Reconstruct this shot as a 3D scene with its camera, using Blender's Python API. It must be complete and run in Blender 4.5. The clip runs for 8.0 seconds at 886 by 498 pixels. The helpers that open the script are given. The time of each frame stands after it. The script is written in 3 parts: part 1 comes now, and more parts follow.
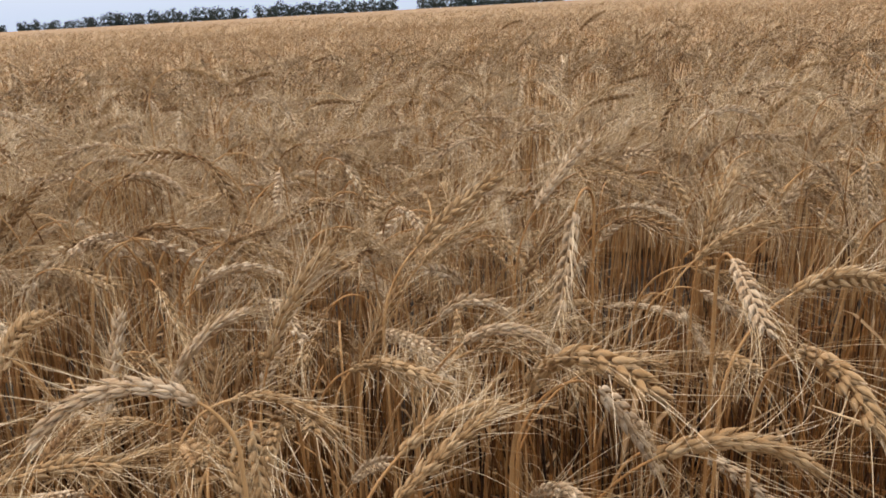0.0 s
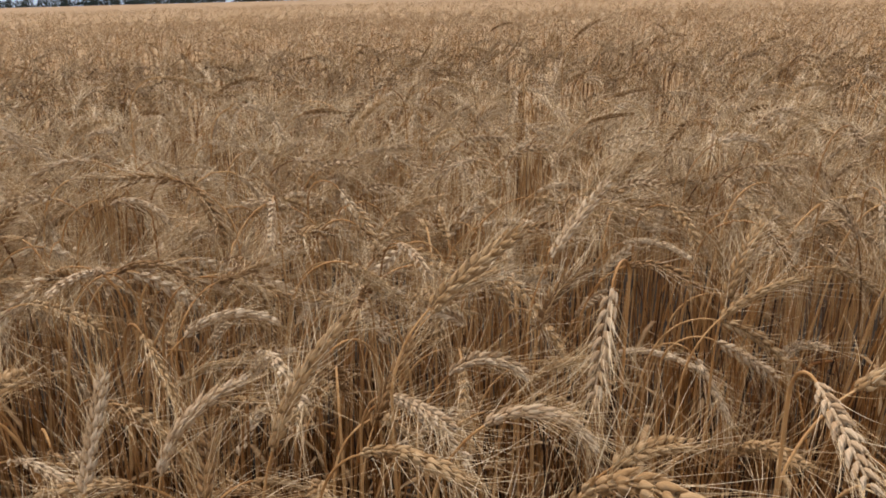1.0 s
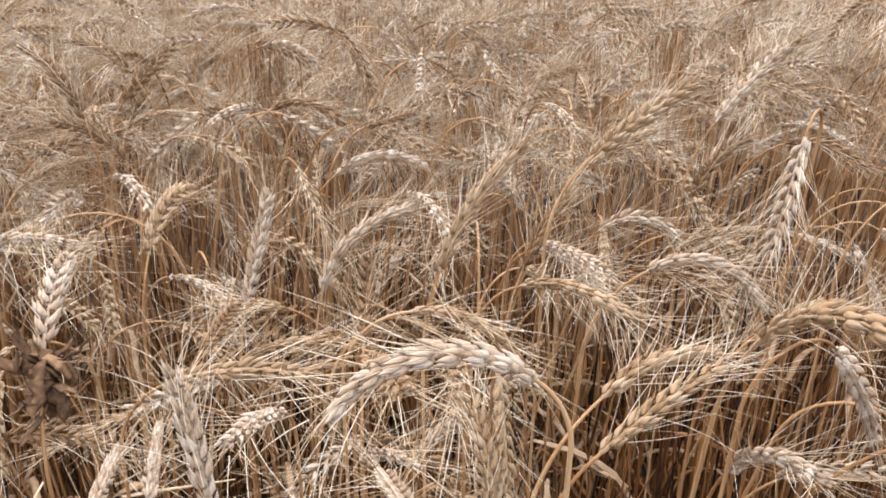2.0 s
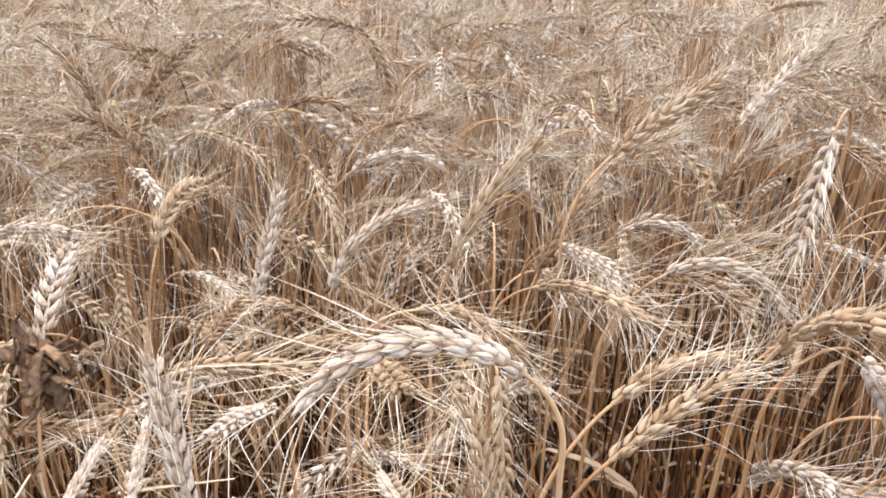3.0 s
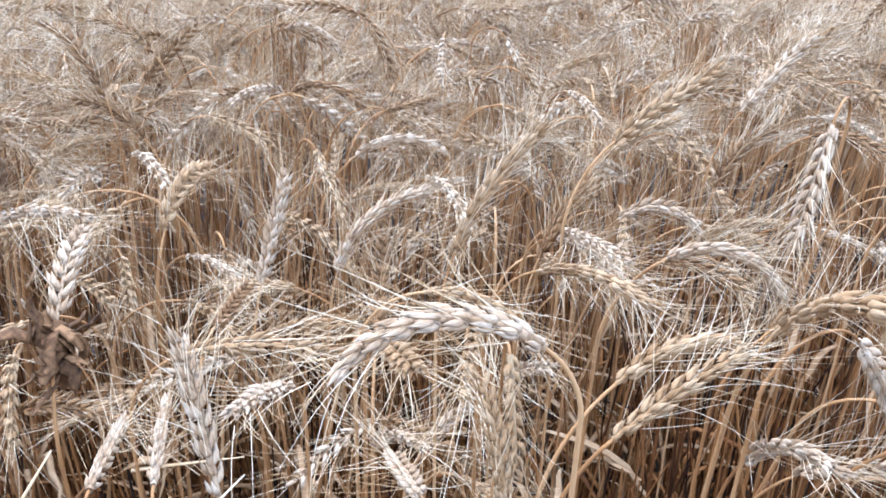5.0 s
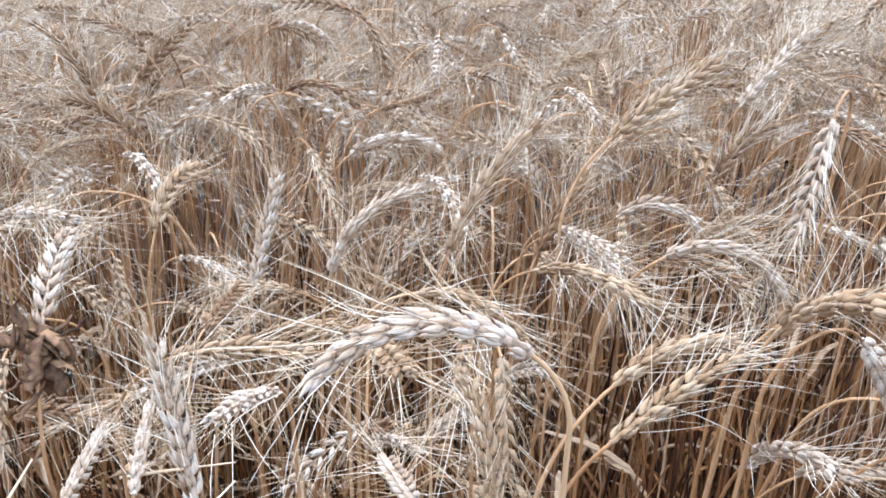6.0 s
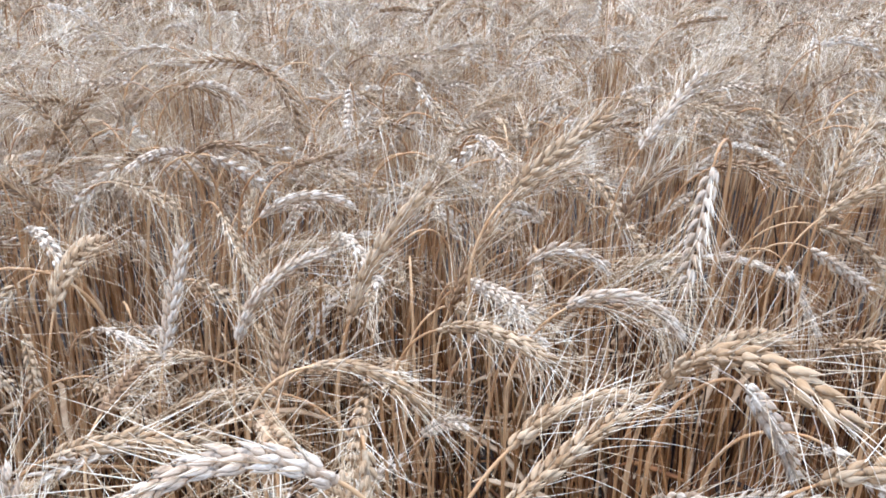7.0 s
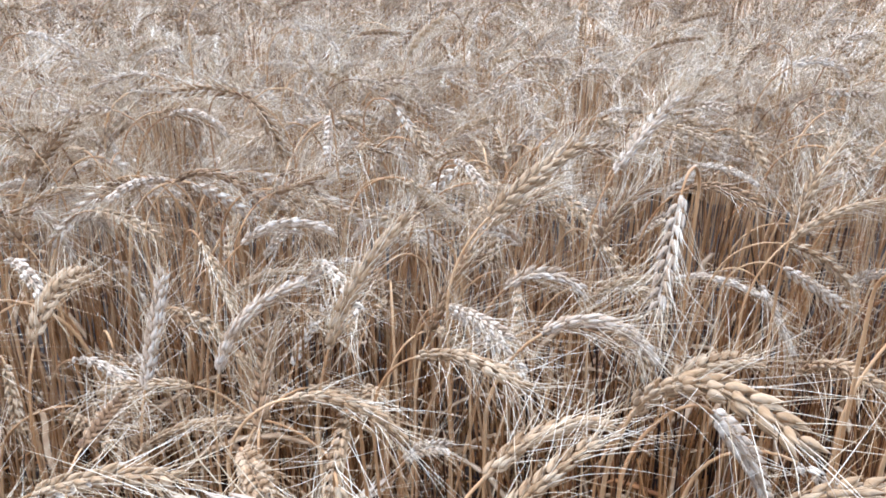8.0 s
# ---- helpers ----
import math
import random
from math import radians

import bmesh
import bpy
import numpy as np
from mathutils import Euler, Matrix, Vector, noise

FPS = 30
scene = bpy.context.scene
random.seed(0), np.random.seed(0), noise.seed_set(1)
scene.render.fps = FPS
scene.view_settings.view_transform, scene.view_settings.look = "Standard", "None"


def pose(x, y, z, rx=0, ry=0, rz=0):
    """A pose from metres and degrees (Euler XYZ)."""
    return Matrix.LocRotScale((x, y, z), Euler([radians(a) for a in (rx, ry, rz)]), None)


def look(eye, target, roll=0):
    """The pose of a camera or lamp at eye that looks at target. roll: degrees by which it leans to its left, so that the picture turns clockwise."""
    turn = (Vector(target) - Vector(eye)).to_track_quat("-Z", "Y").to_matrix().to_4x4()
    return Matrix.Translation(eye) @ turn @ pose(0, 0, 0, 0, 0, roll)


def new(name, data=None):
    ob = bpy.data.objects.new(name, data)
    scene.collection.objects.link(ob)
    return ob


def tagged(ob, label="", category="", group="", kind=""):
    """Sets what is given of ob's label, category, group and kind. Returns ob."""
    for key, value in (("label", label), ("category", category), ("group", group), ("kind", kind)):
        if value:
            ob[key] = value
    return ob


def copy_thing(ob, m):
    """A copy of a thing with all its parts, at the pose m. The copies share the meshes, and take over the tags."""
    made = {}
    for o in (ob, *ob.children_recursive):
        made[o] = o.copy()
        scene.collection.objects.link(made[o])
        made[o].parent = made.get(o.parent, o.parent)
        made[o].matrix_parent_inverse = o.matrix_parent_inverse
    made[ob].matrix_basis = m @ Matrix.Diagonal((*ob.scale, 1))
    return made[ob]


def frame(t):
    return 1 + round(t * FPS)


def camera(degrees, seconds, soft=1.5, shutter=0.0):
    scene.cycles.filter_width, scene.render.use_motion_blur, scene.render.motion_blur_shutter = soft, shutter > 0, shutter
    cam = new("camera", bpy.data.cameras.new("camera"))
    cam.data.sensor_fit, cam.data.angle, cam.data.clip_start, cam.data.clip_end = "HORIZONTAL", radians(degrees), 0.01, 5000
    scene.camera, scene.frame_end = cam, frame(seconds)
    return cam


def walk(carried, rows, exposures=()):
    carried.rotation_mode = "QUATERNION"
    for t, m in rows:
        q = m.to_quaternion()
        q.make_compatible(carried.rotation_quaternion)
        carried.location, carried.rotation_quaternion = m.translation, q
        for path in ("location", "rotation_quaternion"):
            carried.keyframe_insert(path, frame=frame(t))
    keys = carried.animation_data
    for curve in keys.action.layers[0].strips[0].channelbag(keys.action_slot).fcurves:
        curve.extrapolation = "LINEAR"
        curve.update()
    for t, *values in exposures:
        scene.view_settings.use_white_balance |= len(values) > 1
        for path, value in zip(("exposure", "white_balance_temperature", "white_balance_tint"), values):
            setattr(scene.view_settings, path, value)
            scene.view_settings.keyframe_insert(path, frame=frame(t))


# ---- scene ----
cam = camera(58.0, 8.0, 1.75)
PATH = [
    (0, (0.081, 0.018, 1.071), (-0.108, 1.923, 0.493), -3.2),
    (0.5, (0.067, 0.058, 1.08), (-0.081, 1.95, 0.448), -2.6),
    (1, (0.046, 0.081, 1.109), (-0.082, 1.984, 0.506), -1.5),
    (1.2, (0.046, 0.077, 1.082), (-0.08, 1.964, 0.433), -0.0),
    (1.3, (0.045, 0.076, 1.077), (-0.083, 1.951, 0.394), 0.2),
    (1.5, (0.023, 0.066, 1.061), (-0.138, 1.918, 0.322), 1.6),
    (1.7, (0.0, 0.064, 1.068), (-0.278, 1.854, 0.221), 0.8),
    (2.8, (0.004, 0.074, 1.066), (-0.412, 1.859, 0.265), 0.7),
    (3, (0.006, 0.077, 1.057), (-0.412, 1.852, 0.234), 1.0),
    (3.5, (0.0, 0.07, 1.061), (-0.394, 1.844, 0.226), 1.7),
    (4, (0.003, 0.067, 1.061), (-0.402, 1.838, 0.226), 1.5),
    (4.5, (0.001, 0.066, 1.061), (-0.4, 1.832, 0.213), 1.5),
    (6, (0.004, 0.077, 1.056), (-0.401, 1.838, 0.198), 0.9),
    (6.5, (0.014, 0.084, 1.063), (-0.351, 1.857, 0.213), 0.6),
    (6.7, (0.031, 0.086, 1.07), (-0.3, 1.892, 0.277), 0.2),
    (7, (0.032, 0.089, 1.073), (-0.253, 1.908, 0.291), -0.9),
    (7.5, (0.025, 0.092, 1.077), (-0.239, 1.913, 0.294), -0.7),
    (8, (0.039, 0.085, 1.084), (-0.213, 1.923, 0.338), -1.3),
]
walk(cam, [(t, look(eye, target, roll)) for t, eye, target, roll in PATH],
     [(0, -0.47, 8250, 18), (1, -0.60, 8300, 19), (1.5, -0.13, 7300, 19), (2.8, 0.54, 6050, 17), (4.5, 0.64, 5450, 14), (8, 0.56, 5250, 13)])

# ---------------------------------------------------------------- light
world = bpy.data.worlds.new("overcast_sky")
scene.world = world
world.use_nodes = True
wn, wl = world.node_tree.nodes, world.node_tree.links
sky = wn.new("ShaderNodeTexSky")
sky.sky_type, sky.sun_disc = "NISHITA", False
sky.sun_elevation, sky.sun_rotation = radians(65), radians(-51)
sky.air_density, sky.dust_density, sky.ozone_density = 1.0, 6.0, 1.0
cloud = wn.new("ShaderNodeMix")
cloud.data_type = "RGBA"
cloud.inputs[0].default_value = 0.72          # a nearly closed layer of white cloud
wl.new(sky.outputs[0], cloud.inputs[6])
# an overcast sky is about three times as bright overhead as at the horizon
where, axes, rise_ = wn.new("ShaderNodeTexCoord"), wn.new("ShaderNodeSeparateXYZ"), wn.new("ShaderNodeMapRange")
rise_.inputs["To Min"].default_value, rise_.inputs["To Max"].default_value = 1.4, 2.95
wl.new(where.outputs["Generated"], axes.inputs[0])
wl.new(axes.outputs["Z"], rise_.inputs[0])
veil = wn.new("ShaderNodeMix")               # thinner, bluer cloud low over the field
veil.data_type = "RGBA"
veil.inputs[6].default_value, veil.inputs[7].default_value = (5.9, 8.4, 12.4, 1), (7.0, 8.2, 10.0, 1)
low = wn.new("ShaderNodeMapRange")
low.inputs["From Max"].default_value = 0.35
wl.new(axes.outputs["Z"], low.inputs[0])
wl.new(low.outputs[0], veil.inputs[0])
wl.new(veil.outputs[2], cloud.inputs[7])
dome = wn.new("ShaderNodeVectorMath")
dome.operation = "SCALE"
wl.new(cloud.outputs[2], dome.inputs[0])
wl.new(rise_.outputs[0], dome.inputs["Scale"])
wl.new(dome.outputs[0], wn["Background"].inputs[0])
wn["Background"].inputs[1].default_value = 0.12

sun = new("sun", bpy.data.lights.new("sun", "SUN"))
sun.data.energy, sun.data.angle, sun.data.color = 0.9, radians(35), (1.0, 0.95, 0.88)
sun.matrix_world = look((-2.0, 1.6, 5.5), (0, 0, 0))


# ---------------------------------------------------------------- materials
def material(name, stops, rough=0.6, scale=120.0, stretch=(1, 1, 1), spots=0.0, bump=0.0, island=0.35, spot_scale=900.0):
    """Dry plant stuff: a ramp of tones driven by grain, by piece and by object, with fine dark flecks and relief."""
    m = bpy.data.materials.new(name)
    m.use_nodes = True
    n, l = m.node_tree.nodes, m.node_tree.links
    bs = n["Principled BSDF"]
    co, mp = n.new("ShaderNodeTexCoord"), n.new("ShaderNodeMapping")
    mp.inputs["Scale"].default_value = stretch
    l.new(co.outputs["Object"], mp.inputs[0])
    grain = n.new("ShaderNodeTexNoise")
    grain.inputs["Scale"].default_value, grain.inputs["Detail"].default_value = scale, 4
    l.new(mp.outputs[0], grain.inputs["Vector"])
    geo, info = n.new("ShaderNodeNewGeometry"), n.new("ShaderNodeObjectInfo")

    def math_node(op, a, b):
        k = n.new("ShaderNodeMath")
        k.operation = op
        for i, v in enumerate((a, b)):
            if isinstance(v, (int, float)):
                k.inputs[i].default_value = v
            else:
                l.new(v, k.inputs[i])
        return k.outputs[0]

    mixed = math_node("ADD", math_node("MULTIPLY", geo.outputs["Random Per Island"], island),
                      math_node("MULTIPLY", info.outputs["Random"], 0.35))
    mixed = math_node("ADD", mixed, math_node("MULTIPLY", math_node("SUBTRACT", grain.outputs["Fac"], 0.5), 1.1))
    mixed = math_node("ADD", mixed, 0.5 - island / 2 - 0.175)
    ramp = n.new("ShaderNodeValToRGB")
    el = ramp.color_ramp.elements
    while len(el) < len(stops):
        el.new(0.5)
    for e, (p, c) in zip(el, stops):
        e.position, e.color = p, (min(c[0] * 1.06, 1), c[1], c[2] * 0.9, 1)
    l.new(mixed, ramp.inputs[0])
    colour = ramp.outputs[0]
    if spots:
        fleck = n.new("ShaderNodeTexNoise")
        fleck.inputs["Scale"].default_value, fleck.inputs["Detail"].default_value = spot_scale, 3
        l.new(mp.outputs[0], fleck.inputs["Vector"])
        cut = n.new("ShaderNodeMapRange")
        cut.inputs["From Min"].default_value, cut.inputs["From Max"].default_value = 0.56, 0.72
        cut.inputs["To Max"].default_value = spots
        l.new(fleck.outputs["Fac"], cut.inputs[0])
        mx = n.new("ShaderNodeMix")
        mx.data_type = "RGBA"
        l.new(cut.outputs[0], mx.inputs[0])
        l.new(colour, mx.inputs[6])
        mx.inputs[7].default_value = (0.10, 0.07, 0.045, 1)
        colour = mx.outputs[2]
    l.new(colour, bs.inputs["Base Color"])
    bs.inputs["Roughness"].default_value = rough
    bs.inputs["Specular IOR Level"].default_value = 0.22
    if bump:
        bp = n.new("ShaderNodeBump")
        bp.inputs["Strength"].default_value, bp.inputs["Distance"].default_value = bump, 0.0009
        l.new(grain.outputs["Fac"], bp.inputs["Height"])
        l.new(bp.outputs[0], bs.inputs["Normal"])
    return m


M_STEM = material("straw_stem", ((0.1, (0.10, 0.043, 0.014)), (0.45, (0.345, 0.182, 0.072)), (0.85, (0.53, 0.345, 0.178))),
                  0.6, 60, (1, 1, 0.12), 0.5, 0.5, 0.6)
M_LEAF = material("dry_leaf", ((0.1, (0.16, 0.092, 0.043)), (0.5, (0.30, 0.195, 0.105)), (0.9, (0.42, 0.31, 0.195))),
                  0.65, 90, (1, 1, 0.25), 0.4, 0.4, 0.5)
M_AWN = material("awn_straw", ((0.1, (0.30, 0.175, 0.075)), (0.5, (0.60, 0.46, 0.285)), (0.9, (0.80, 0.70, 0.54))),
                 0.45, 40, island=0.9)
M_PALE = material("husk_pale", ((0.10, (0.11, 0.062, 0.032)), (0.40, (0.385, 0.275, 0.175)), (0.85, (0.62, 0.535, 0.425))),
                  0.75, 460, (1, 1, 0.10), spots=0.85, bump=1.0, spot_scale=420)
M_GOLD = material("husk_golden", ((0.10, (0.10, 0.050, 0.020)), (0.42, (0.315, 0.198, 0.098)), (0.9, (0.50, 0.375, 0.235))),
                  0.75, 460, (1, 1, 0.10), spots=0.8, bump=1.0, spot_scale=420)
M_BROWN = material("husk_brown", ((0.12, (0.055, 0.026, 0.010)), (0.5, (0.19, 0.105, 0.045)), (0.9, (0.345, 0.215, 0.11))),
                   0.65, 420, (1, 1, 0.13), spots=0.8, bump=1.0, spot_scale=420)
# soil colour taken near black to carry the shade between the stalks
M_SOIL = material("dry_soil_shaded", ((0.2, (0.014, 0.011, 0.009)), (0.5, (0.03, 0.023, 0.018)), (0.8, (0.055, 0.043, 0.033))),
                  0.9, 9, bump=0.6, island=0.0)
M_FIELD = material("far_wheat", ((0.2, (0.13, 0.077, 0.038)), (0.5, (0.30, 0.208, 0.122)), (0.8, (0.45, 0.335, 0.215))),
                   0.85, 16.0, bump=0.0, island=0.0)
# leaf green shifted towards blue, so the colour carries the distance haze
M_CROWN = material("haze_blue_leaves", ((0.2, (0.016, 0.034, 0.036)), (0.5, (0.029, 0.053, 0.056)), (0.8, (0.05, 0.082, 0.082))),
                   0.7, 0.4, island=0.5)
M_BARK = material("bark", ((0.2, (0.06, 0.05, 0.04)), (0.8, (0.14, 0.12, 0.10))), 0.9, 3, island=0.0)
# old straw of the lower crop, coloured darker still for the shade there
M_OLD_SHADED = material("old_straw_shaded", ((0.1, (0.014, 0.006, 0.003)), (0.45, (0.135, 0.052, 0.014)), (0.9, (0.31, 0.15, 0.05))),
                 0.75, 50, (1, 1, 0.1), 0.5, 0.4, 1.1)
M_WITHERED = material("withered_leaf", ((0.1, (0.02, 0.009, 0.004)), (0.5, (0.13, 0.069, 0.031)), (0.9, (0.29, 0.17, 0.085))),
                      0.8, 260, (1, 1, 1), 0.6, 0.8, 0.5)
SLOTS = [M_STEM, M_LEAF, M_AWN, M_PALE, M_GOLD, M_BROWN]
STEM, LEAF, AWN, HUSK = 0, 1, 2, 3


# ---------------------------------------------------------------- mesh tools
class Bag:
    """Gathers vertices, triangles and material slots."""

    def __init__(self):
        self.v, self.f, self.m, self.count = [], [], [], 0

    def add(self, v, f, slot):
        v, f = np.asarray(v, float).reshape(-1, 3), np.asarray(f, int).reshape(-1, 3)
        self.v.append(v)
        self.f.append(f + self.count)
        self.m.append(np.full(len(f), slot, int) if np.isscalar(slot) else slot)
        self.count += len(v)

    def arrays(self):
        return np.concatenate(self.v), np.concatenate(self.f), np.concatenate(self.m)


def mesh_of(name, v, f, m=None, slots=(), smooth=True):
    me = bpy.data.meshes.new(name)
    me.vertices.add(len(v))
    me.vertices.foreach_set("co", np.ascontiguousarray(v, dtype=np.float32).ravel())
    me.loops.add(len(f) * 3)
    me.loops.foreach_set("vertex_index", np.ascontiguousarray(f, dtype=np.int32).ravel())
    me.polygons.add(len(f))
    me.polygons.foreach_set("loop_start", np.arange(0, len(f) * 3, 3, dtype=np.int32))
    if m is not None:
        me.polygons.foreach_set("material_index", np.ascontiguousarray(m, dtype=np.int32))
    me.polygons.foreach_set("use_smooth", np.full(len(f), smooth, dtype=bool))
    for s in slots:
        me.materials.append(s)
    me.update()
    me.validate()
    return me


def part(name, arrays, mat, parent, label=""):
    """Links arrays (vertices, triangles) as one mesh object under a thing or part."""
    ob = new(name, mesh_of(name, arrays[0], arrays[1], None, [mat]))
    ob.parent = parent
    return tagged(ob, label)


def unit(a):
    return a / np.maximum(np.linalg.norm(a, axis=-1, keepdims=True), 1e-9)


def carried_frames(p, first):
    """Tangents and two crosswise directions along a line, with as little twist as can be."""
    t = unit(np.gradient(p, axis=0))
    a = np.empty_like(p)
    last = np.asarray(first, float)
    for i in range(len(p)):
        last = last - t[i] * np.dot(last, t[i])
        last = last / max(np.linalg.norm(last), 1e-9)
        a[i] = last
    return t, a, np.cross(t, a)


def tube(bag, p, r, sides, slot, flat=1.0, first=(0.3, 1, 0.1), tip=False):
    """A tube along the line p with the radii r; flat < 1 makes a blade of it."""
    n = len(p)
    _, a, b = carried_frames(p, first)
    ang = np.arange(sides) * 2 * np.pi / sides
    ring = p[:, None] + r[:, None, None] * (np.cos(ang)[None, :, None] * a[:, None] + flat * np.sin(ang)[None, :, None] * b[:, None])
    v = ring.reshape(-1, 3)
    i, k = np.meshgrid(np.arange(n - 1), np.arange(sides), indexing="ij")
    q, w = i * sides + k, i * sides + (k + 1) % sides
    f = np.concatenate([np.stack([q, w, w + sides], -1).reshape(-1, 3), np.stack([q, w + sides, q + sides], -1).reshape(-1, 3)])
    bag.add(v, f, slot)


def lobe_shape(sides, rings):
    """One husk: a pointed, plump drop along +z, one long and one wide."""
    prof = {1: ((0.34, 0.5),), 2: ((0.24, 0.5), (0.62, 0.27)),
            4: ((0.06, 0.26), (0.27, 0.5), (0.54, 0.37), (0.80, 0.14))}[rings]
    v = [(0, 0, 0)]
    for z, r in prof:
        for k in range(sides):
            a = 2 * math.pi * k / sides
            keel = 1.0 + (0.16 if k == 0 and sides > 4 else 0.0)
            v.append((r * keel * math.cos(a), r * math.sin(a), z))
    v.append((0, 0, 1))
    f, last = [], len(v) - 1
    for k in range(sides):
        f.append((0, 1 + (k + 1) % sides, 1 + k))
        top = 1 + (rings - 1) * sides
        f.append((last, top + k, top + (k + 1) % sides))
        for j in range(rings - 1):
            q, w = 1 + j * sides + k, 1 + j * sides + (k + 1) % sides
            f += [(q, w, w + sides), (q, w + sides, q + sides)]
    return np.array(v, float), np.array(f)


def put_lobes(bag, shape, at, along, across, size, slot):
    """Husks at many places: along and across give their turn, size their length, width and thickness, and they curl inward."""
    v, f = shape
    n = len(at)
    along = unit(along)
    across = unit(across - along * np.sum(across * along, -1, keepdims=True))
    deep = np.cross(along, across)
    bow = np.sin(v[:, 2] * np.pi) * 0.07
    pts = (at[:, None] + along[:, None] * (v[None, :, 2:3] * size[:, None, 0:1])
           + across[:, None] * (v[None, :, 0:1] * size[:, None, 1:2] + bow[None, :, None] * size[:, None, 0:1])
           + deep[:, None] * (v[None, :, 1:2] * size[:, None, 2:3]))
    faces = f[None] + (np.arange(n) * len(v))[:, None, None]
    bag.add(pts.reshape(-1, 3), faces.reshape(-1, 3), slot)


def put_awns(bag, at, way, out, length, radius, segs, slot, sides=3):
    """Bristles: thin three-sided spines that start along way and bend a little outward."""
    n = len(at)
    u = np.linspace(0, 1, segs + 1)
    line = (at[:, None] + way[:, None] * (u[None, :, None] * length[:, None, None])
            + out[:, None] * (u[None, :, None] ** 2 * length[:, None, None]))
    a = unit(np.cross(way, np.array([0.31, 0.52, 0.79])))
    b = np.cross(way, a)
    ang = np.arange(sides) * 2 * np.pi / sides
    r = radius * (1 - 0.72 * u)
    ring = (line[:, :, None] + r[None, :, None, None] * (np.cos(ang)[None, None, :, None] * a[:, None, None]
                                                          + np.sin(ang)[None, None, :, None] * b[:, None, None]))
    i, k = np.meshgrid(np.arange(segs), np.arange(sides), indexing="ij")
    q, w = i * sides + k, i * sides + (k + 1) % sides
    f = np.concatenate([np.stack([q, w, w + sides], -1).reshape(-1, 3), np.stack([q, w + sides, q + sides], -1).reshape(-1, 3)])
    faces = f[None] + (np.arange(n) * (segs + 1) * sides)[:, None, None]
    bag.add(ring.reshape(-1, 3), faces.reshape(-1, 3), slot)


# ---------------------------------------------------------------- wheat
#             husk shape          husks a spikelet, spikelets, awns a spikelet, awn segments, stem sides, stem points
DETAIL = {
    "fine": (lobe_shape(5, 2), 3, 15, 2, 3, 6, 14),
    "near": (lobe_shape(4, 2), 2, 14, 3, 2, 3, 11),
    "half": (lobe_shape(4, 2), 2, 14, 2, 1, 3, 9),
    "mid": (lobe_shape(4, 1), 2, 13, 1, 1, 3, 7),
    "far": (lobe_shape(3, 1), 1, 6, 1, 1, 3, 4),
    "last": (lobe_shape(3, 1), 1, 3, 1, 1, 3, 3),
}


def ear_bones(line, first, n, rng):
    """Where the spikelets sit on the ear's axis, left and right in turn: place, direction, side, breadth, growth."""
    t, side, deep = carried_frames(line, first)
    u = (np.arange(n) + 0.3) / n
    x = u * (len(line) - 1)
    i = np.minimum(x.astype(int), len(line) - 2)
    w = (x - i)[:, None]
    pick = lambda q: q[i] * (1 - w) + q[i + 1] * w
    turn = np.where(np.arange(n) % 2 == 0, 1.0, -1.0)[:, None]
    grow = (0.62 + 0.38 * np.sin(np.pi * np.clip(u * 0.86 + 0.12, 0, 1)) ** 0.7) * rng.uniform(0.92, 1.08, n)
    return pick(line), unit(pick(t)), unit(pick(side)) * turn, unit(pick(deep)), grow


def spikelet_lobes(detail, at, along, side, deep, grow, rng, open_=1.0):
    """The husks of all spikelets, as rows of place, direction, crosswise direction and size."""
    per = DETAIL[detail][1]
    wide = {3: 1.0, 2: 1.3, 1: 1.8}[per]
    lanes = {3: (-1.0, 0.0, 1.0), 2: (-0.7, 0.7), 1: (0.0,)}[per]
    out = []
    for lane in lanes:
        a = rng.uniform(0.28, 0.50, len(at))[:, None] * open_ * (1.3 if lane == 0 else 1.0)
        d = along + side * a + deep * lane * rng.uniform(0.06, 0.22, len(at))[:, None]
        p = at + side * (0.0016 if lane == 0 else 0.0008) + deep * (lane * 0.0016) + along * (0.0018 if lane == 0 else 0.0)
        s = np.stack([0.0132 * grow * (0.95 if lane else 1.06), 0.0042 * grow * wide, 0.0042 * grow * wide], -1)
        if per == 1:
            s[:, 0] *= {"far": 1.8, "last": 3.2}[detail]
        out.append((p, d, side, s * rng.uniform(0.93, 1.07, (len(at), 1))))
    return [np.concatenate(k) for k in zip(*out)]


def awn_rows(detail, at, along, side, deep, grow, rng, spread=1.0, length=0.068, per=0):
    per = per or DETAIL[detail][3]
    n = len(at)
    rows = []
    for k in range(per):
        lane = (k - (per - 1) / 2) * 0.9 if per > 1 else 0.0
        d = (along + side * (0.14 + 0.75 * rng.random(n) ** 1.7)[:, None] * spread
             + deep * (lane + rng.uniform(-0.6, 0.6, n))[:, None] * 0.42 * spread)
        d = unit(d)
        p = at + along * 0.009 * grow[:, None] + side * 0.0036 * grow[:, None] + deep * lane * 0.003
        bend = side * rng.uniform(-0.06, 0.16, n)[:, None] + deep * rng.uniform(-0.10, 0.10, n)[:, None] + rng.normal(0, 0.13, (n, 3))
        rows.append((p, d, bend, length * rng.uniform(0.62, 1.12, n) * (0.8 + 0.2 * grow)))
    return [np.concatenate(k) for k in zip(*rows)]


def bezier(p0, p1, p2, p3, n):
    u = np.linspace(0, 1, n)[:, None]
    return (1 - u) ** 3 * p0 + 3 * u * (1 - u) ** 2 * p1 + 3 * u ** 2 * (1 - u) * p2 + u ** 3 * p3


def stem_radii(n, thick):
    r = np.linspace(thick, thick * 0.62, n)
    return r


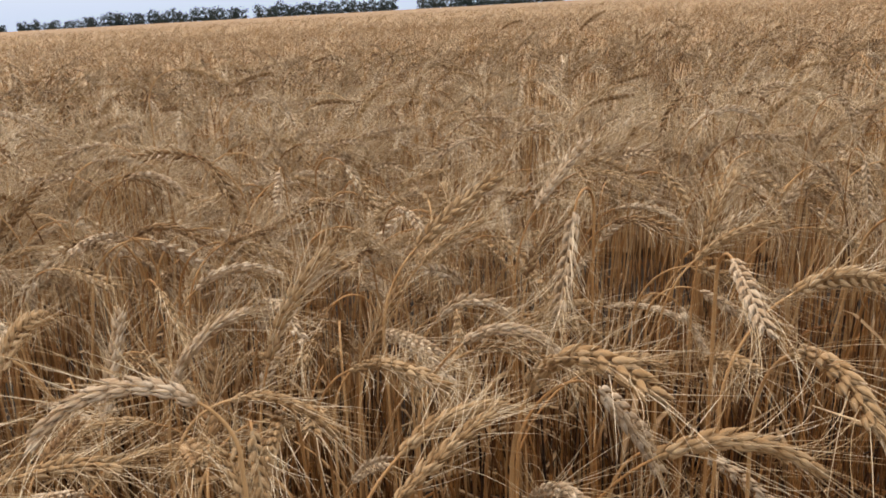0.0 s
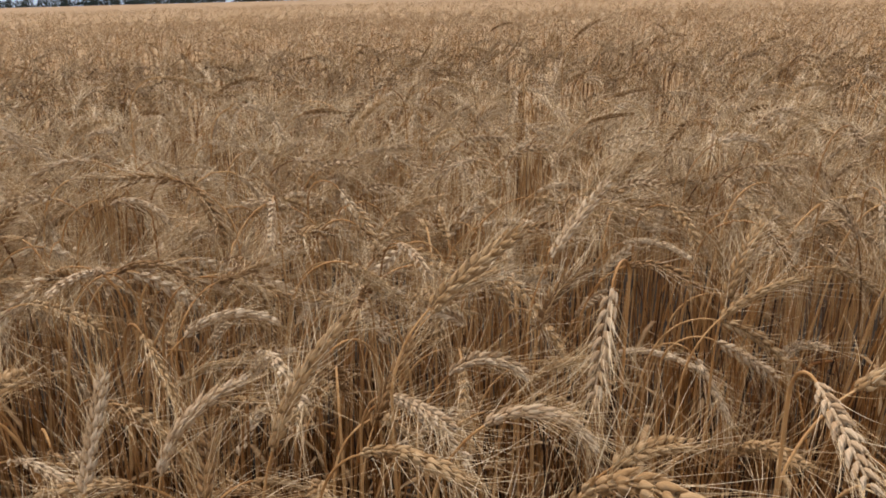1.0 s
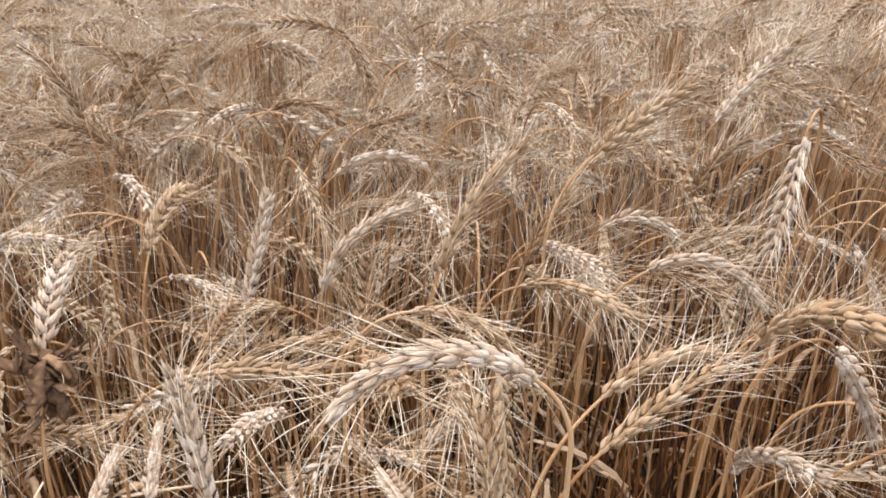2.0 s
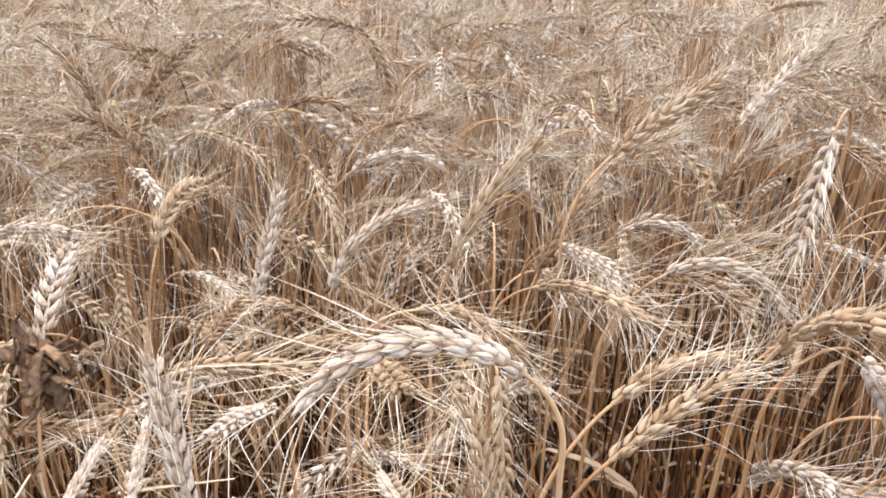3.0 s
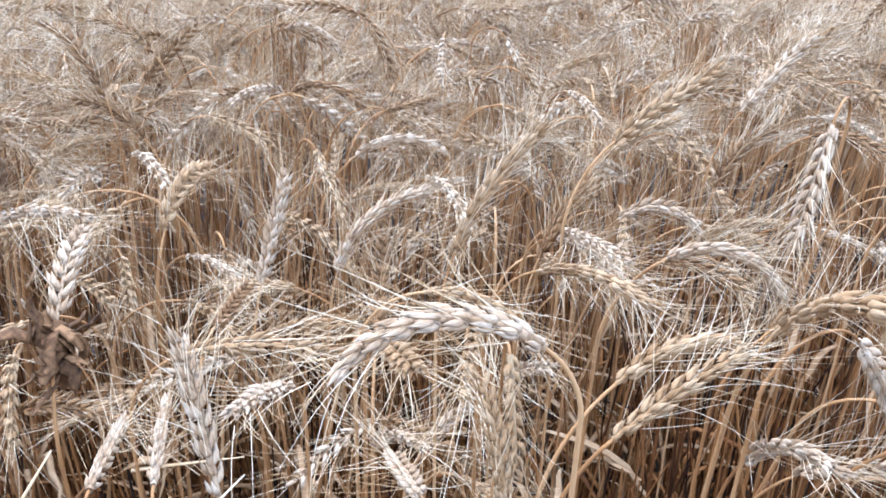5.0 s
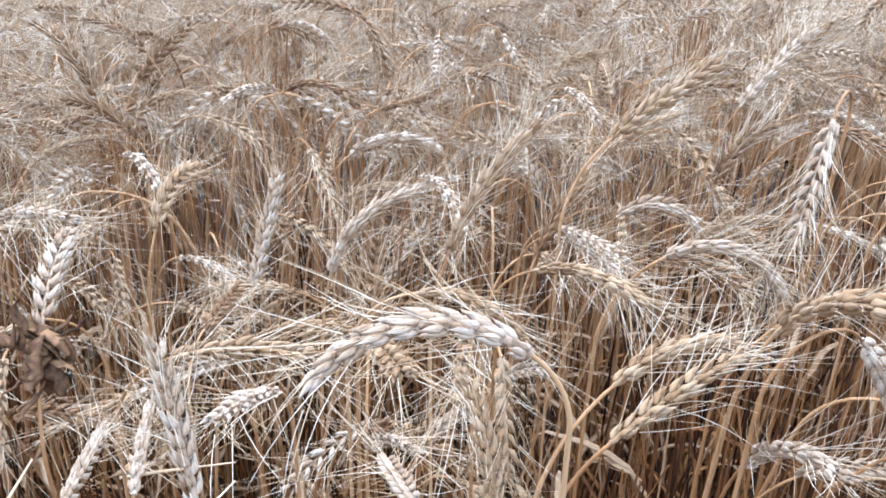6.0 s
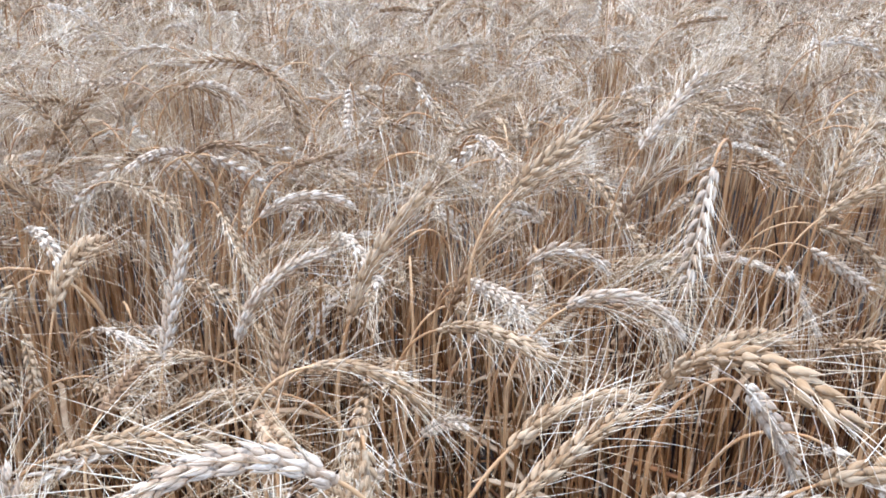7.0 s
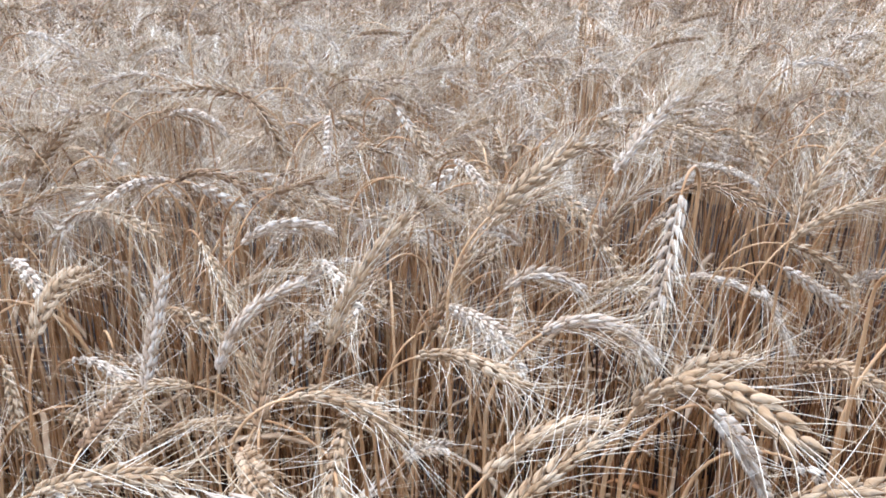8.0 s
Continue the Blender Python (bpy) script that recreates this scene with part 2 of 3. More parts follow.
def leaf_line(start, az, length, lift, rng, n=7):
    """A withered leaf blade: rises a little from its node, breaks and hangs."""
    s = np.linspace(0, 1, n)
    th = lift - s ** 1.3 * rng.uniform(1.2, 2.6)
    step = length / (n - 1)
    rad = np.concatenate([[0], np.cumsum(np.cos(th[:-1]) * step)])
    up = np.concatenate([[0], np.cumsum(np.sin(th[:-1]) * step)])
    wav = np.cumsum(rng.normal(0, 0.004, n))
    return start + np.stack([rad * math.cos(az) - wav * math.sin(az), rad * math.sin(az) + wav * math.cos(az), up], -1)


def add_leaf(bag, start, az, rng, n=7, sides=4):
    line = leaf_line(start, az, rng.uniform(0.10, 0.22), rng.uniform(0.3, 1.2), rng, n)
    s = np.linspace(0, 1, n)
    tube(bag, line, np.maximum(0.0042 * np.sin(np.pi * (0.12 + 0.86 * s)) ** 0.8, 0.0004), sides, LEAF, 0.10,
         (-math.sin(az), math.cos(az), rng.uniform(-0.6, 0.6)))


def nodding_plant(detail, seed, height=0.82, leaves=1, bones=None):
    """One whole stalk at the origin, nodding towards +x: arrays with the ear's faces in the slot HUSK."""
    rng = np.random.default_rng(seed)
    shape, _, spikes, _, segs, sides, pts = DETAIL[detail]
    bow0 = rng.choice([rng.uniform(0.15, 0.7), rng.uniform(0.7, 1.5), rng.uniform(1.4, 2.3)], p=[0.24, 0.40, 0.36])
    bend = rng.uniform(0.25, 1.05)
    ear_len, neck = rng.uniform(0.072, 0.096), rng.uniform(0.07, 0.16)
    lean = rng.uniform(0.0, 0.24)
    # angle from the upright along the neck and the ear
    m = 12
    s = np.linspace(0, 1, m)
    th_neck = lean + (bow0 - lean) * s ** 1.6
    th_ear = bow0 + bend * s
    xs = np.concatenate([[0], np.cumsum(np.sin(th_neck[:-1]) * neck / (m - 1))])
    zs = np.concatenate([[0], np.cumsum(np.cos(th_neck[:-1]) * neck / (m - 1))])
    xe = xs[-1] + np.concatenate([[0], np.cumsum(np.sin(th_ear[:-1]) * ear_len / (m - 1))])
    ze = zs[-1] + np.concatenate([[0], np.cumsum(np.cos(th_ear[:-1]) * ear_len / (m - 1))])
    top = max(zs.max(), ze.max())
    low = height - top
    side_sway = rng.normal(0, 0.012)
    x0 = math.tan(lean) * low
    straight = np.stack([np.linspace(0, x0, pts), np.linspace(0, side_sway, pts), np.linspace(0, low, pts)], -1)
    neck_line = np.stack([xs + x0, np.full(m, side_sway), zs + low], -1)
    ear_line = np.stack([xe + x0, side_sway + rng.normal(0, 0.006) * s ** 2, ze + low], -1)
    bag = Bag()
    keep = {"fine": 1, "near": 2, "half": 2, "mid": 3, "far": 5, "last": 11}[detail]
    base = {"fine": 5, "near": 3, "half": 2, "mid": 2, "far": 2, "last": 2}[detail]
    low_line = straight[np.linspace(0, pts - 1, base).astype(int)]
    stem = np.concatenate([low_line[:-1], neck_line[::keep], neck_line[-1:]])
    tube(bag, stem, stem_radii(len(stem), rng.uniform(0.0014, 0.0020)), sides, STEM)
    if detail in ("fine", "near"):
        tube(bag, ear_line[::2], np.full(6, 0.0012), 4, HUSK)
    spin = rng.uniform(0, 2 * math.pi)
    at, along, side, deep, grow = ear_bones(ear_line, (0.1 * math.cos(spin), math.sin(spin), math.cos(spin)), spikes, rng)
    if bones is None:
        put_lobes(bag, shape, *spikelet_lobes(detail, at, along, side, deep, grow, rng, rng.uniform(0.85, 1.25)), HUSK)
    else:
        bones.extend((at, along, side, grow))
    p, d, b, ln = awn_rows(detail, at, along, side, deep, grow, rng, rng.uniform(0.8, 1.5), rng.uniform(0.054, 0.078))
    thick = {"fine": 0.00026, "near": 0.00040, "half": 0.00056, "mid": 0.0008, "far": 0.0012, "last": 0.0018}[detail]
    put_awns(bag, p, d, b, ln, thick, segs, AWN)
    for _ in range(leaves):
        h = rng.uniform(0.25, 0.8)
        add_leaf(bag, np.array([x0 * h, side_sway * h, low * h]), rng.uniform(0, 6.28), rng, 7 if detail == "fine" else 5)
    return bag.arrays()


def scatter(name, detail, spots, variants, label, leaves=1, heights=(0.82, 0.045), shares=(0.58, 0.31, 0.11)):
    """Many stalks joined into one mesh. spots: rows of x, y; the nod leans on the whole towards +x."""
    rng = np.random.default_rng(len(spots) + 11)
    shapes = [nodding_plant(detail, 1000 + k, 0.82, leaves if k % 2 else max(leaves - 1, 0)) for k in range(variants)]
    bag = Bag()
    for x, y in spots:
        v, f, m = shapes[rng.integers(variants)]
        az = rng.normal(-0.25, 1.35)
        c, s = math.cos(az), math.sin(az)
        tall = np.clip(rng.normal(*heights), heights[0] - 0.14, heights[0] + 0.10)
        k = rng.uniform(0.88, 1.12)
        w = v * (k, k, 1)
        w = np.stack([w[:, 0] * c - w[:, 1] * s + x, w[:, 0] * s + w[:, 1] * c + y, w[:, 2] + (tall - 0.82) * np.clip(w[:, 2] / 0.4, 0, 1)], -1)
        mm = np.where(m == HUSK, HUSK + rng.choice(3, p=shares), m)
        bag.add(w, f, mm)
    v, f, m = bag.arrays()
    ob = new(name, mesh_of(name, v, f, m, SLOTS))
    return tagged(ob, label, "wheat", kind="stuff")


def sown(r0, r1, a0, a1, spacing, seed):
    """Places in a ring sector round the camera's stand, on a jittered grid. Angles in degrees from +y, to the right positive."""
    rng = np.random.default_rng(seed)
    n = int(2 * r1 / spacing) + 2
    g = (np.arange(n) - n / 2) * spacing
    x, y = [q.ravel() for q in np.meshgrid(g, g)]
    x, y = x + rng.uniform(-0.5, 0.5, len(x)) * spacing, y + rng.uniform(-0.5, 0.5, len(y)) * spacing
    r, a = np.hypot(x, y), np.degrees(np.arctan2(x, y))
    ok = (r >= r0) & (r < r1) & (a > a0) & (a < a1)
    return np.stack([x[ok] + STAND[0], y[ok] + STAND[1]], -1)


STAND = (-0.01, 0.08)

# ---------------------------------------------------------------- ground and distance
def ground_sheet():
    """One sheet of earth: fine near the camera, coarse to the horizon."""
    rr = np.concatenate([np.linspace(0, 3, 40), np.geomspace(3.2, 3000, 50)])
    aa = np.linspace(0, 2 * math.pi, 97)[:-1]
    v = [(0, 0, 0)]
    for r in rr[1:]:
        for a in aa:
            x, y = r * math.sin(a), r * math.cos(a)
            z = 0.02 * noise.noise((x * 6, y * 6, 0)) + 0.012 * noise.noise((x * 21, y * 21, 3)) if r < 4 else 0.0
            v.append((x, y, z))
    f, k = [], len(aa)
    for i in range(k):
        f.append((0, 1 + (i + 1) % k, 1 + i))
    for j in range(len(rr) - 2):
        for i in range(k):
            q, w = 1 + j * k + i, 1 + j * k + (i + 1) % k
            f += [(q, w, w + k), (q, w + k, q + k)]
    f = np.array(f)[:, ::-1]
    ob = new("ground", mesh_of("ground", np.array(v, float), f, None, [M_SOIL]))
    tagged(ob, "dry soil of the field under the wheat, darkened for the crop's shade", "ground", kind="structure")


ground_sheet()


def far_canopy():
    """The closed top of the crop where single ears can no longer be told apart."""
    rr = np.concatenate([np.linspace(3.4, 30, 100), np.geomspace(30.6, 520, 30)])
    aa = np.radians(np.linspace(-180, 180, 271))
    rng = np.random.default_rng(5)
    v = np.empty((len(rr), len(aa), 3))
    for j, r in enumerate(rr):
        drop = -0.45 if j == 0 else 0.0
        v[j, :, 0], v[j, :, 1] = r * np.sin(aa), r * np.cos(aa)
        v[j, :, 2] = 0.45 + 0.38 * min((r - 3.4) / 4.0, 1.0) ** 0.7 + drop + 0.0003 * r + rng.normal(0, 0.028 if r < 60 else 0.02, len(aa))
    v[:, -1] = v[:, 0]
    n = len(aa)
    i, k = np.meshgrid(np.arange(len(rr) - 1), np.arange(n - 1), indexing="ij")
    q = i * n + k
    f = np.concatenate([np.stack([q, q + 1, q + n + 1], -1).reshape(-1, 3), np.stack([q, q + n + 1, q + n], -1).reshape(-1, 3)])[:, ::-1]
    ob = new("wheat_field", mesh_of("wheat_field", v.reshape(-1, 3), f, None, [M_FIELD]))
    tagged(ob, "wide field of ripe golden-brown wheat reaching the trees", "wheat field", kind="stuff")


far_canopy()

# ---------------------------------------------------------------- trees at the far edge of the field
def tree_shape(seed):
    """Trunk and crown of a windbreak tree about nine metres tall."""
    rng = np.random.default_rng(seed)
    tall = rng.uniform(7.5, 10.0)
    wood = Bag()
    n = 7
    s = np.linspace(0, 1, n)
    trunk = np.stack([np.cumsum(rng.normal(0, 0.12, n)), np.cumsum(rng.normal(0, 0.12, n)), s * tall * 0.8 - 0.2], -1)
    tube(wood, trunk, np.linspace(0.26, 0.06, n), 7, 0)
    tips = [trunk[-1]]
    for k in range(7):
        st = trunk[2 + k % 4]
        a, ln = rng.uniform(0, 6.28), rng.uniform(1.4, 2.6)
        end = st + np.array([math.cos(a) * ln, math.sin(a) * ln, rng.uniform(0.6, 1.8)])
        tube(wood, np.stack([st, (st + end) / 2 + (0, 0, 0.15), end]), np.array([0.10, 0.07, 0.03]), 5, 0)
        tips.append(end)
    leaves = Bag()
    base = np.array([(1, 0, 0), (-0.5, 0.87, 0), (-0.5, -0.87, 0), (0, 0, 0.7), (0, 0, -0.6)], float)
    faces = np.array([(0, 1, 3), (1, 2, 3), (2, 0, 3), (1, 0, 4), (2, 1, 4), (0, 2, 4)])
    for k in range(130):
        c = tips[rng.integers(len(tips))] + rng.normal(0, 1, 3) * (0.85, 0.85, 0.75)
        if rng.random() < 0.4:
            c = np.array([rng.normal(0, 1.5), rng.normal(0, 1.5), rng.uniform(0.5, 3.0)])
        v = base * rng.uniform(0.5, 1.4, (5, 1)) * rng.uniform(0.3, 0.78)
        q = np.array(Euler(rng.uniform(0, 6.28, 3)).to_matrix())
        leaves.add(v @ q.T + c, faces, 0)
    return wood.arrays(), leaves.arrays()


def windbreak():
    made = []
    for k in range(6):
        wood, leaves = tree_shape(70 + k)
        tree = tagged(new("tree"), "dark green broadleaf tree in the windbreak beyond the field, tinted blue for haze", "tree", "trees along the field's edge")
        part("trunk", wood, M_BARK, tree)
        part("crown", leaves, M_CROWN, tree)
        made.append(tree)
    rng = np.random.default_rng(21)
    x, first = -307.0, 0
    while x < 30:
        gap = -157 < x < -150 or -66 < x < -55 or -304 < x < -299
        if not gap:
            low = 0.7 if x < -253 else 0.98
            m = pose(x, 478 + rng.uniform(-5, 5) + (x + 150) * 0.02, 0.0, 0, 0, rng.uniform(0, 360))
            if first < len(made):
                tree = made[first]
                tree.scale = (1, 1, 1)
                tree.matrix_basis = m @ Matrix.Diagonal((low, low, low, 1))
            else:
                k = rng.uniform(0.85, 1.1) * low
                tree = copy_thing(made[first % len(made)], m)
                tree.scale = (k, k, k * rng.uniform(0.92, 1.08))
            first += 1
        x += rng.uniform(1.6, 3.1)


windbreak()

# ---------------------------------------------------------------- single stalks
def spikelet_mesh(k, mat, shape):
    """One spikelet in its own frame: z along the ear, x outward, y across."""
    rng = np.random.default_rng(300 + k)
    bag = Bag()
    one = np.ones(1)
    x, y, z = np.array([[1.0, 0, 0]]), np.array([[0, 1.0, 0]]), np.array([[0, 0, 1.0]])
    put_lobes(bag, shape, *spikelet_lobes("fine", np.zeros((1, 3)), z, x, y, one, rng, rng.uniform(0.9, 1.15)), 0)
    v, f, _ = bag.arrays()
    return mesh_of("spikelet", v, f, None, [mat])


P, G, B = M_PALE, M_GOLD, M_BROWN
SPIKELETS = {m.name: [spikelet_mesh(k, m, lobe_shape(8, 4)) for k in range(5)] for m in (P, G, B)}
PLAIN = {m.name: [spikelet_mesh(k, m, lobe_shape(5, 2)) for k in range(4)] for m in (P, G, B)}
WORDS = {P.name: "pale cream", G.name: "golden", B.name: "brown weathered"}
SINGLE, EARS = [], []
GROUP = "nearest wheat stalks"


def spikelets_on(head, at, along, side, grown, rng, meshes):
    """Sets the spikelets one by one on an ear's axis."""
    for k in range(len(at)):
        piece = new("spikelet", meshes[rng.integers(len(meshes))])
        piece.parent = head
        c = unit(along[k] + rng.normal(0, 0.05, 3))
        sd = unit(side[k] - c * np.dot(side[k], c))
        dp = np.cross(c, sd)
        rot = Matrix(((sd[0], dp[0], c[0]), (sd[1], dp[1], c[1]), (sd[2], dp[2], c[2]))).to_4x4()
        g = grown[k]
        piece.matrix_basis = Matrix.Translation(at[k]) @ rot @ Matrix.Diagonal((g, g, g, 1))


def turned(p, a):
    c, s = math.cos(a), math.sin(a)
    return np.stack([p[:, 0] * c - p[:, 1] * s, p[:, 0] * s + p[:, 1] * c, p[:, 2]], -1)


def stalk(x, y, z, heading, rise, droop, length, husk):
    """A stalk whose ear begins at (x, y, z) and runs that way (degrees from +x): it sets out rise degrees upward and sinks by droop
    degrees along its length. The stem bends back from there to the ground."""
    seed = len(SINGLE) + 500
    rng = np.random.default_rng(seed)
    a, r0, dr = radians(heading), radians(rise), radians(droop)
    m = 14
    s = np.linspace(0, 1, m)
    th = r0 - dr * s
    ear = np.stack([np.concatenate([[0], np.cumsum(np.cos(th[:-1]))]), np.zeros(m),
                    np.concatenate([[0], np.cumsum(np.sin(th[:-1]))])], -1) * length / (m - 1)
    small = min(1, length / 0.075)
    neck = (0.035 + 0.055 * max(math.cos(r0), 0.0)) * small ** 3
    th = r0 + (radians(86) - r0) * s ** 0.9
    back = np.stack([-np.concatenate([[0], np.cumsum(np.cos(th[:-1]))]), np.zeros(m),
                     -np.concatenate([[0], np.cumsum(np.sin(th[:-1]))])], -1) * neck / (m - 1)
    low = z + back[-1, 2]
    foot = back[-1] + np.array([-rng.uniform(0.0, 0.05) * small ** 3, rng.normal(0, 0.015) * small ** 3, -low])
    lower = [foot + (back[-1] - foot) * q + np.array([0, rng.normal(0, 0.002), 0]) for q in (0, 0.3, 0.55, 0.8)]
    stem = np.concatenate([np.array(lower), back[::-1][:-1], ear[:1]])
    shift = -foot
    stem, ear = turned(stem + shift, a), turned(ear + shift, a)
    off = turned(foot[None], a)[0]
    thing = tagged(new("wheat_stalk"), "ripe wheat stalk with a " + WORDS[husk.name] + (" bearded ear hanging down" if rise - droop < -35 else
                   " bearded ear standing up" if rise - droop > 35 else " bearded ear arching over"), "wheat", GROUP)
    thing.location = (x + off[0], y + off[1], 0.0)
    bag = Bag()
    tube(bag, stem, stem_radii(len(stem), rng.uniform(0.0011, 0.0015) * small), 8, 0)
    node = stem[2]
    tube(bag, np.array([node - (0, 0, 0.006), node - (0, 0, 0.002), node + (0, 0, 0.002), node + (0, 0, 0.006)]),
         np.array([0.0018, 0.0027, 0.0027, 0.0018]), 8, 0)
    part("stem", bag.arrays(), M_STEM, thing)
    near_by = math.hypot(x, y - 0.08) < 0.95
    spin = rng.uniform(-0.6, 0.6) + (math.pi / 2 if rng.random() < 0.22 else 0)
    first = np.array([-math.sin(a), math.cos(a), 0.0]) * math.cos(spin) + np.array([0, 0, 1.0]) * math.sin(spin)
    at, along, side, deep, grow = ear_bones(ear, first, 17, rng)
    bag = Bag()
    tube(bag, ear[::2], np.linspace(0.0013, 0.0006, len(ear[::2])), 5, 0)
    head = part("ear", bag.arrays(), husk, thing)
    spikelets_on(head, at, along, side, grow * length / 0.085, rng, (SPIKELETS if near_by else PLAIN)[husk.name])
    bag = Bag()
    put_awns(bag, *awn_rows("fine", at, along, side, deep, grow, rng, rng.uniform(0.85, 1.5), rng.uniform(0.054, 0.076) * small ** 2,
                             4 if y > 0.46 else 3), 0.00024 * small, 4, 0)
    tagged(part("beard", bag.arrays(), M_AWN, thing, "stiff pale straw bristles"), kind="stuff")
    if rng.random() < 0.7:
        bag = Bag()
        q = rng.uniform(0.35, 0.75)
        add_leaf(bag, np.array([stem[0] + (stem[4] - stem[0]) * q])[0], rng.uniform(0, 6.28), rng, 8, 6)
        part("leaf", bag.arrays(), M_LEAF, thing, "dry curled leaf blade")
    SINGLE.append((x + off[0], y + off[1]))
    EARS.append((x + math.cos(a) * length / 2, y + math.sin(a) * length / 2))
    return thing


def withered_tuft(thing, x, y, z):
    """Crumpled brown leaf rests wrapped round a stalk's neck."""
    rng = np.random.default_rng(77)
    bag = Bag()
    n = 7
    q = np.linspace(0, 1, n)
    for k in range(30):
        az, ln, up = rng.uniform(0, 6.28), rng.uniform(0.016, 0.036), rng.uniform(-1.5, 0.7)
        th = up - q * rng.uniform(-2.2, 2.6)
        out = np.concatenate([[0], np.cumsum(np.cos(th[:-1]))]) * ln / (n - 1)
        rise = np.concatenate([[0], np.cumsum(np.sin(th[:-1]))]) * ln / (n - 1)
        start = np.array([x, y, z - rng.uniform(0.0, 0.022)]) - np.array(thing.location)
        line = start + np.stack([out * math.cos(az), out * math.sin(az), rise], -1) + rng.normal(0, 0.001, (n, 3))
        tube(bag, line, 0.001 + 0.0042 * np.sin(np.pi * (0.08 + 0.85 * q)), 6, 0, 0.25, (-math.sin(az), math.cos(az), rng.uniform(-1, 1)))
    part("withered_leaf", bag.arrays(), M_WITHERED, thing, "crumpled dark brown leaf rest")


stalk(0.120, 0.559, 0.931, -115, -64, 0, 0.073, P)
stalk(-0.204, 0.945, 0.890, -79, -22, 0, 0.079, P)
stalk(-0.164, 1.128, 0.863, -28, -43, 25, 0.087, P)
stalk(-0.061, 0.926, 0.847, -60, 8, 40, 0.081, P)
stalk(-0.003, 0.648, 0.882, 24, 41, 14, 0.092, G)
stalk(-0.011, 0.739, 0.839, 20, 40, 25, 0.072, G)
stalk(0.039, 0.551, 0.837, 0, 37, 110, 0.088, P)
stalk(-0.042, 0.532, 0.826, -32, 29, 49, 0.088, G)
stalk(0.084, 0.426, 0.861, -48, 63, 94, 0.104, G)
stalk(0.123, 0.431, 0.861, 35, -45, 23, 0.086, P)
stalk(0.120, 0.527, 0.822, 33, 12, 45, 0.081, G)
stalk(0.251, 0.837, 0.750, -32, -53, 10, 0.077, P)
stalk(0.276, 0.858, 0.760, -7, -27, 10, 0.072, P)
stalk(0.211, 0.583, 0.797, -73, 49, 50, 0.082, G)
stalk(0.013, 0.399, 0.838, 38, 33, 70, 0.084, G)
stalk(0.014, 0.368, 0.829, 29, 39, 15, 0.070, G)
stalk(-0.009, 0.211, 0.970, -163, 38, 95, 0.048, P)
stalk(-0.026, 0.292, 0.915, -67, -62, 5, 0.040, G)
stalk(-0.022, 0.271, 0.871, 131, 77, 30, 0.044, G)
stalk(-0.107, 0.238, 0.883, 136, 69, 15, 0.051, P)
stalk(-0.263, 0.581, 0.759, 72, 66, 0, 0.092, P)
stalk(-0.187, 0.552, 0.795, 28, 75, 71, 0.092, P)
stalk(-0.143, 0.507, 0.782, 103, 27, 5, 0.079, B)
stalk(-0.090, 0.502, 0.847, 39, 69, 37, 0.092, G)
stalk(-0.092, 0.435, 0.854, -2, 15, 75, 0.069, G)
stalk(-0.189, 0.355, 0.848, 9, 21, 35, 0.066, G)
stalk(-0.071, 0.352, 0.790, 118, -24, 0, 0.079, P)
stalk(-0.106, 0.399, 0.845, -61, 23, 5, 0.079, G)
stalk(-0.313, 0.991, 0.901, -174, 24, 40, 0.089, B)
stalk(-0.316, 0.978, 0.907, -26, -24, 60, 0.088, B)
stalk(-0.392, 0.944, 0.891, -1, 21, 85, 0.077, P)
stalk(-0.341, 0.810, 0.855, -101, 22, 40, 0.081, P)
stalk(-0.331, 0.814, 0.853, 3, 31, 85, 0.081, B)
stalk(-0.234, 0.819, 0.840, 65, 3, 10, 0.079, B)
stalk(-0.567, 0.919, 0.821, 39, 50, 16, 0.092, B)
stalk(-0.532, 0.889, 0.864, -179, 51, 55, 0.082, B)
stalk(-0.454, 0.735, 0.816, -178, 53, 60, 0.080, B)
stalk(-0.487, 0.730, 0.856, 166, 70, 55, 0.092, B)
stalk(-0.442, 0.645, 0.806, -75, 38, 60, 0.083, P)
stalk(-0.401, 0.483, 0.840, -9, 25, 30, 0.080, P)
broken = stalk(-0.294, 0.394, 0.826, 111, 41, 50, 0.082, P)
withered_tuft(broken, -0.290, 0.388, 0.828)
stalk(-0.315, 0.540, 0.818, 91, 54, 85, 0.087, G)
stalk(-0.380, 0.904, 0.826, -161, 4, 35, 0.076, P)
stalk(-0.431, 1.006, 0.881, 3, 1, 45, 0.081, B)
stalk(-0.239, 0.741, 0.816, 16, 40, 79, 0.092, P)
stalk(0.088, 0.778, 0.808, 34, 76, 75, 0.080, B)
stalk(0.099, 0.785, 0.877, 37, 48, 14, 0.092, P)
stalk(0.259, 0.788, 0.828, 39, 72, 40, 0.088, G)
stalk(0.246, 0.749, 0.832, 16, 38, 40, 0.085, G)
stalk(0.007, 0.701, 0.799, 4, 45, 110, 0.080, P)
stalk(-0.036, 0.646, 0.807, -50, 15, 20, 0.079, P)
stalk(-0.051, 0.642, 0.783, 42, 65, 20, 0.074, B)
stalk(-0.471, 1.695, 0.900, -122, -47, 30, 0.067, P)
stalk(-0.189, 1.684, 0.929, -152, -30, 23, 0.092, B)
stalk(0.099, 1.922, 0.909, -114, -65, 0, 0.092, P)
stalk(-0.020, 1.502, 0.840, -72, -33, 0, 0.079, P)
stalk(0.295, 1.687, 0.902, -164, -6, 32, 0.092, G)
stalk(0.364, 1.376, 0.909, -146, -10, 75, 0.082, B)
stalk(0.380, 1.289, 0.890, 6, 26, 79, 0.092, P)
stalk(0.243, 1.408, 0.850, 5, 33, 80, 0.095, P)
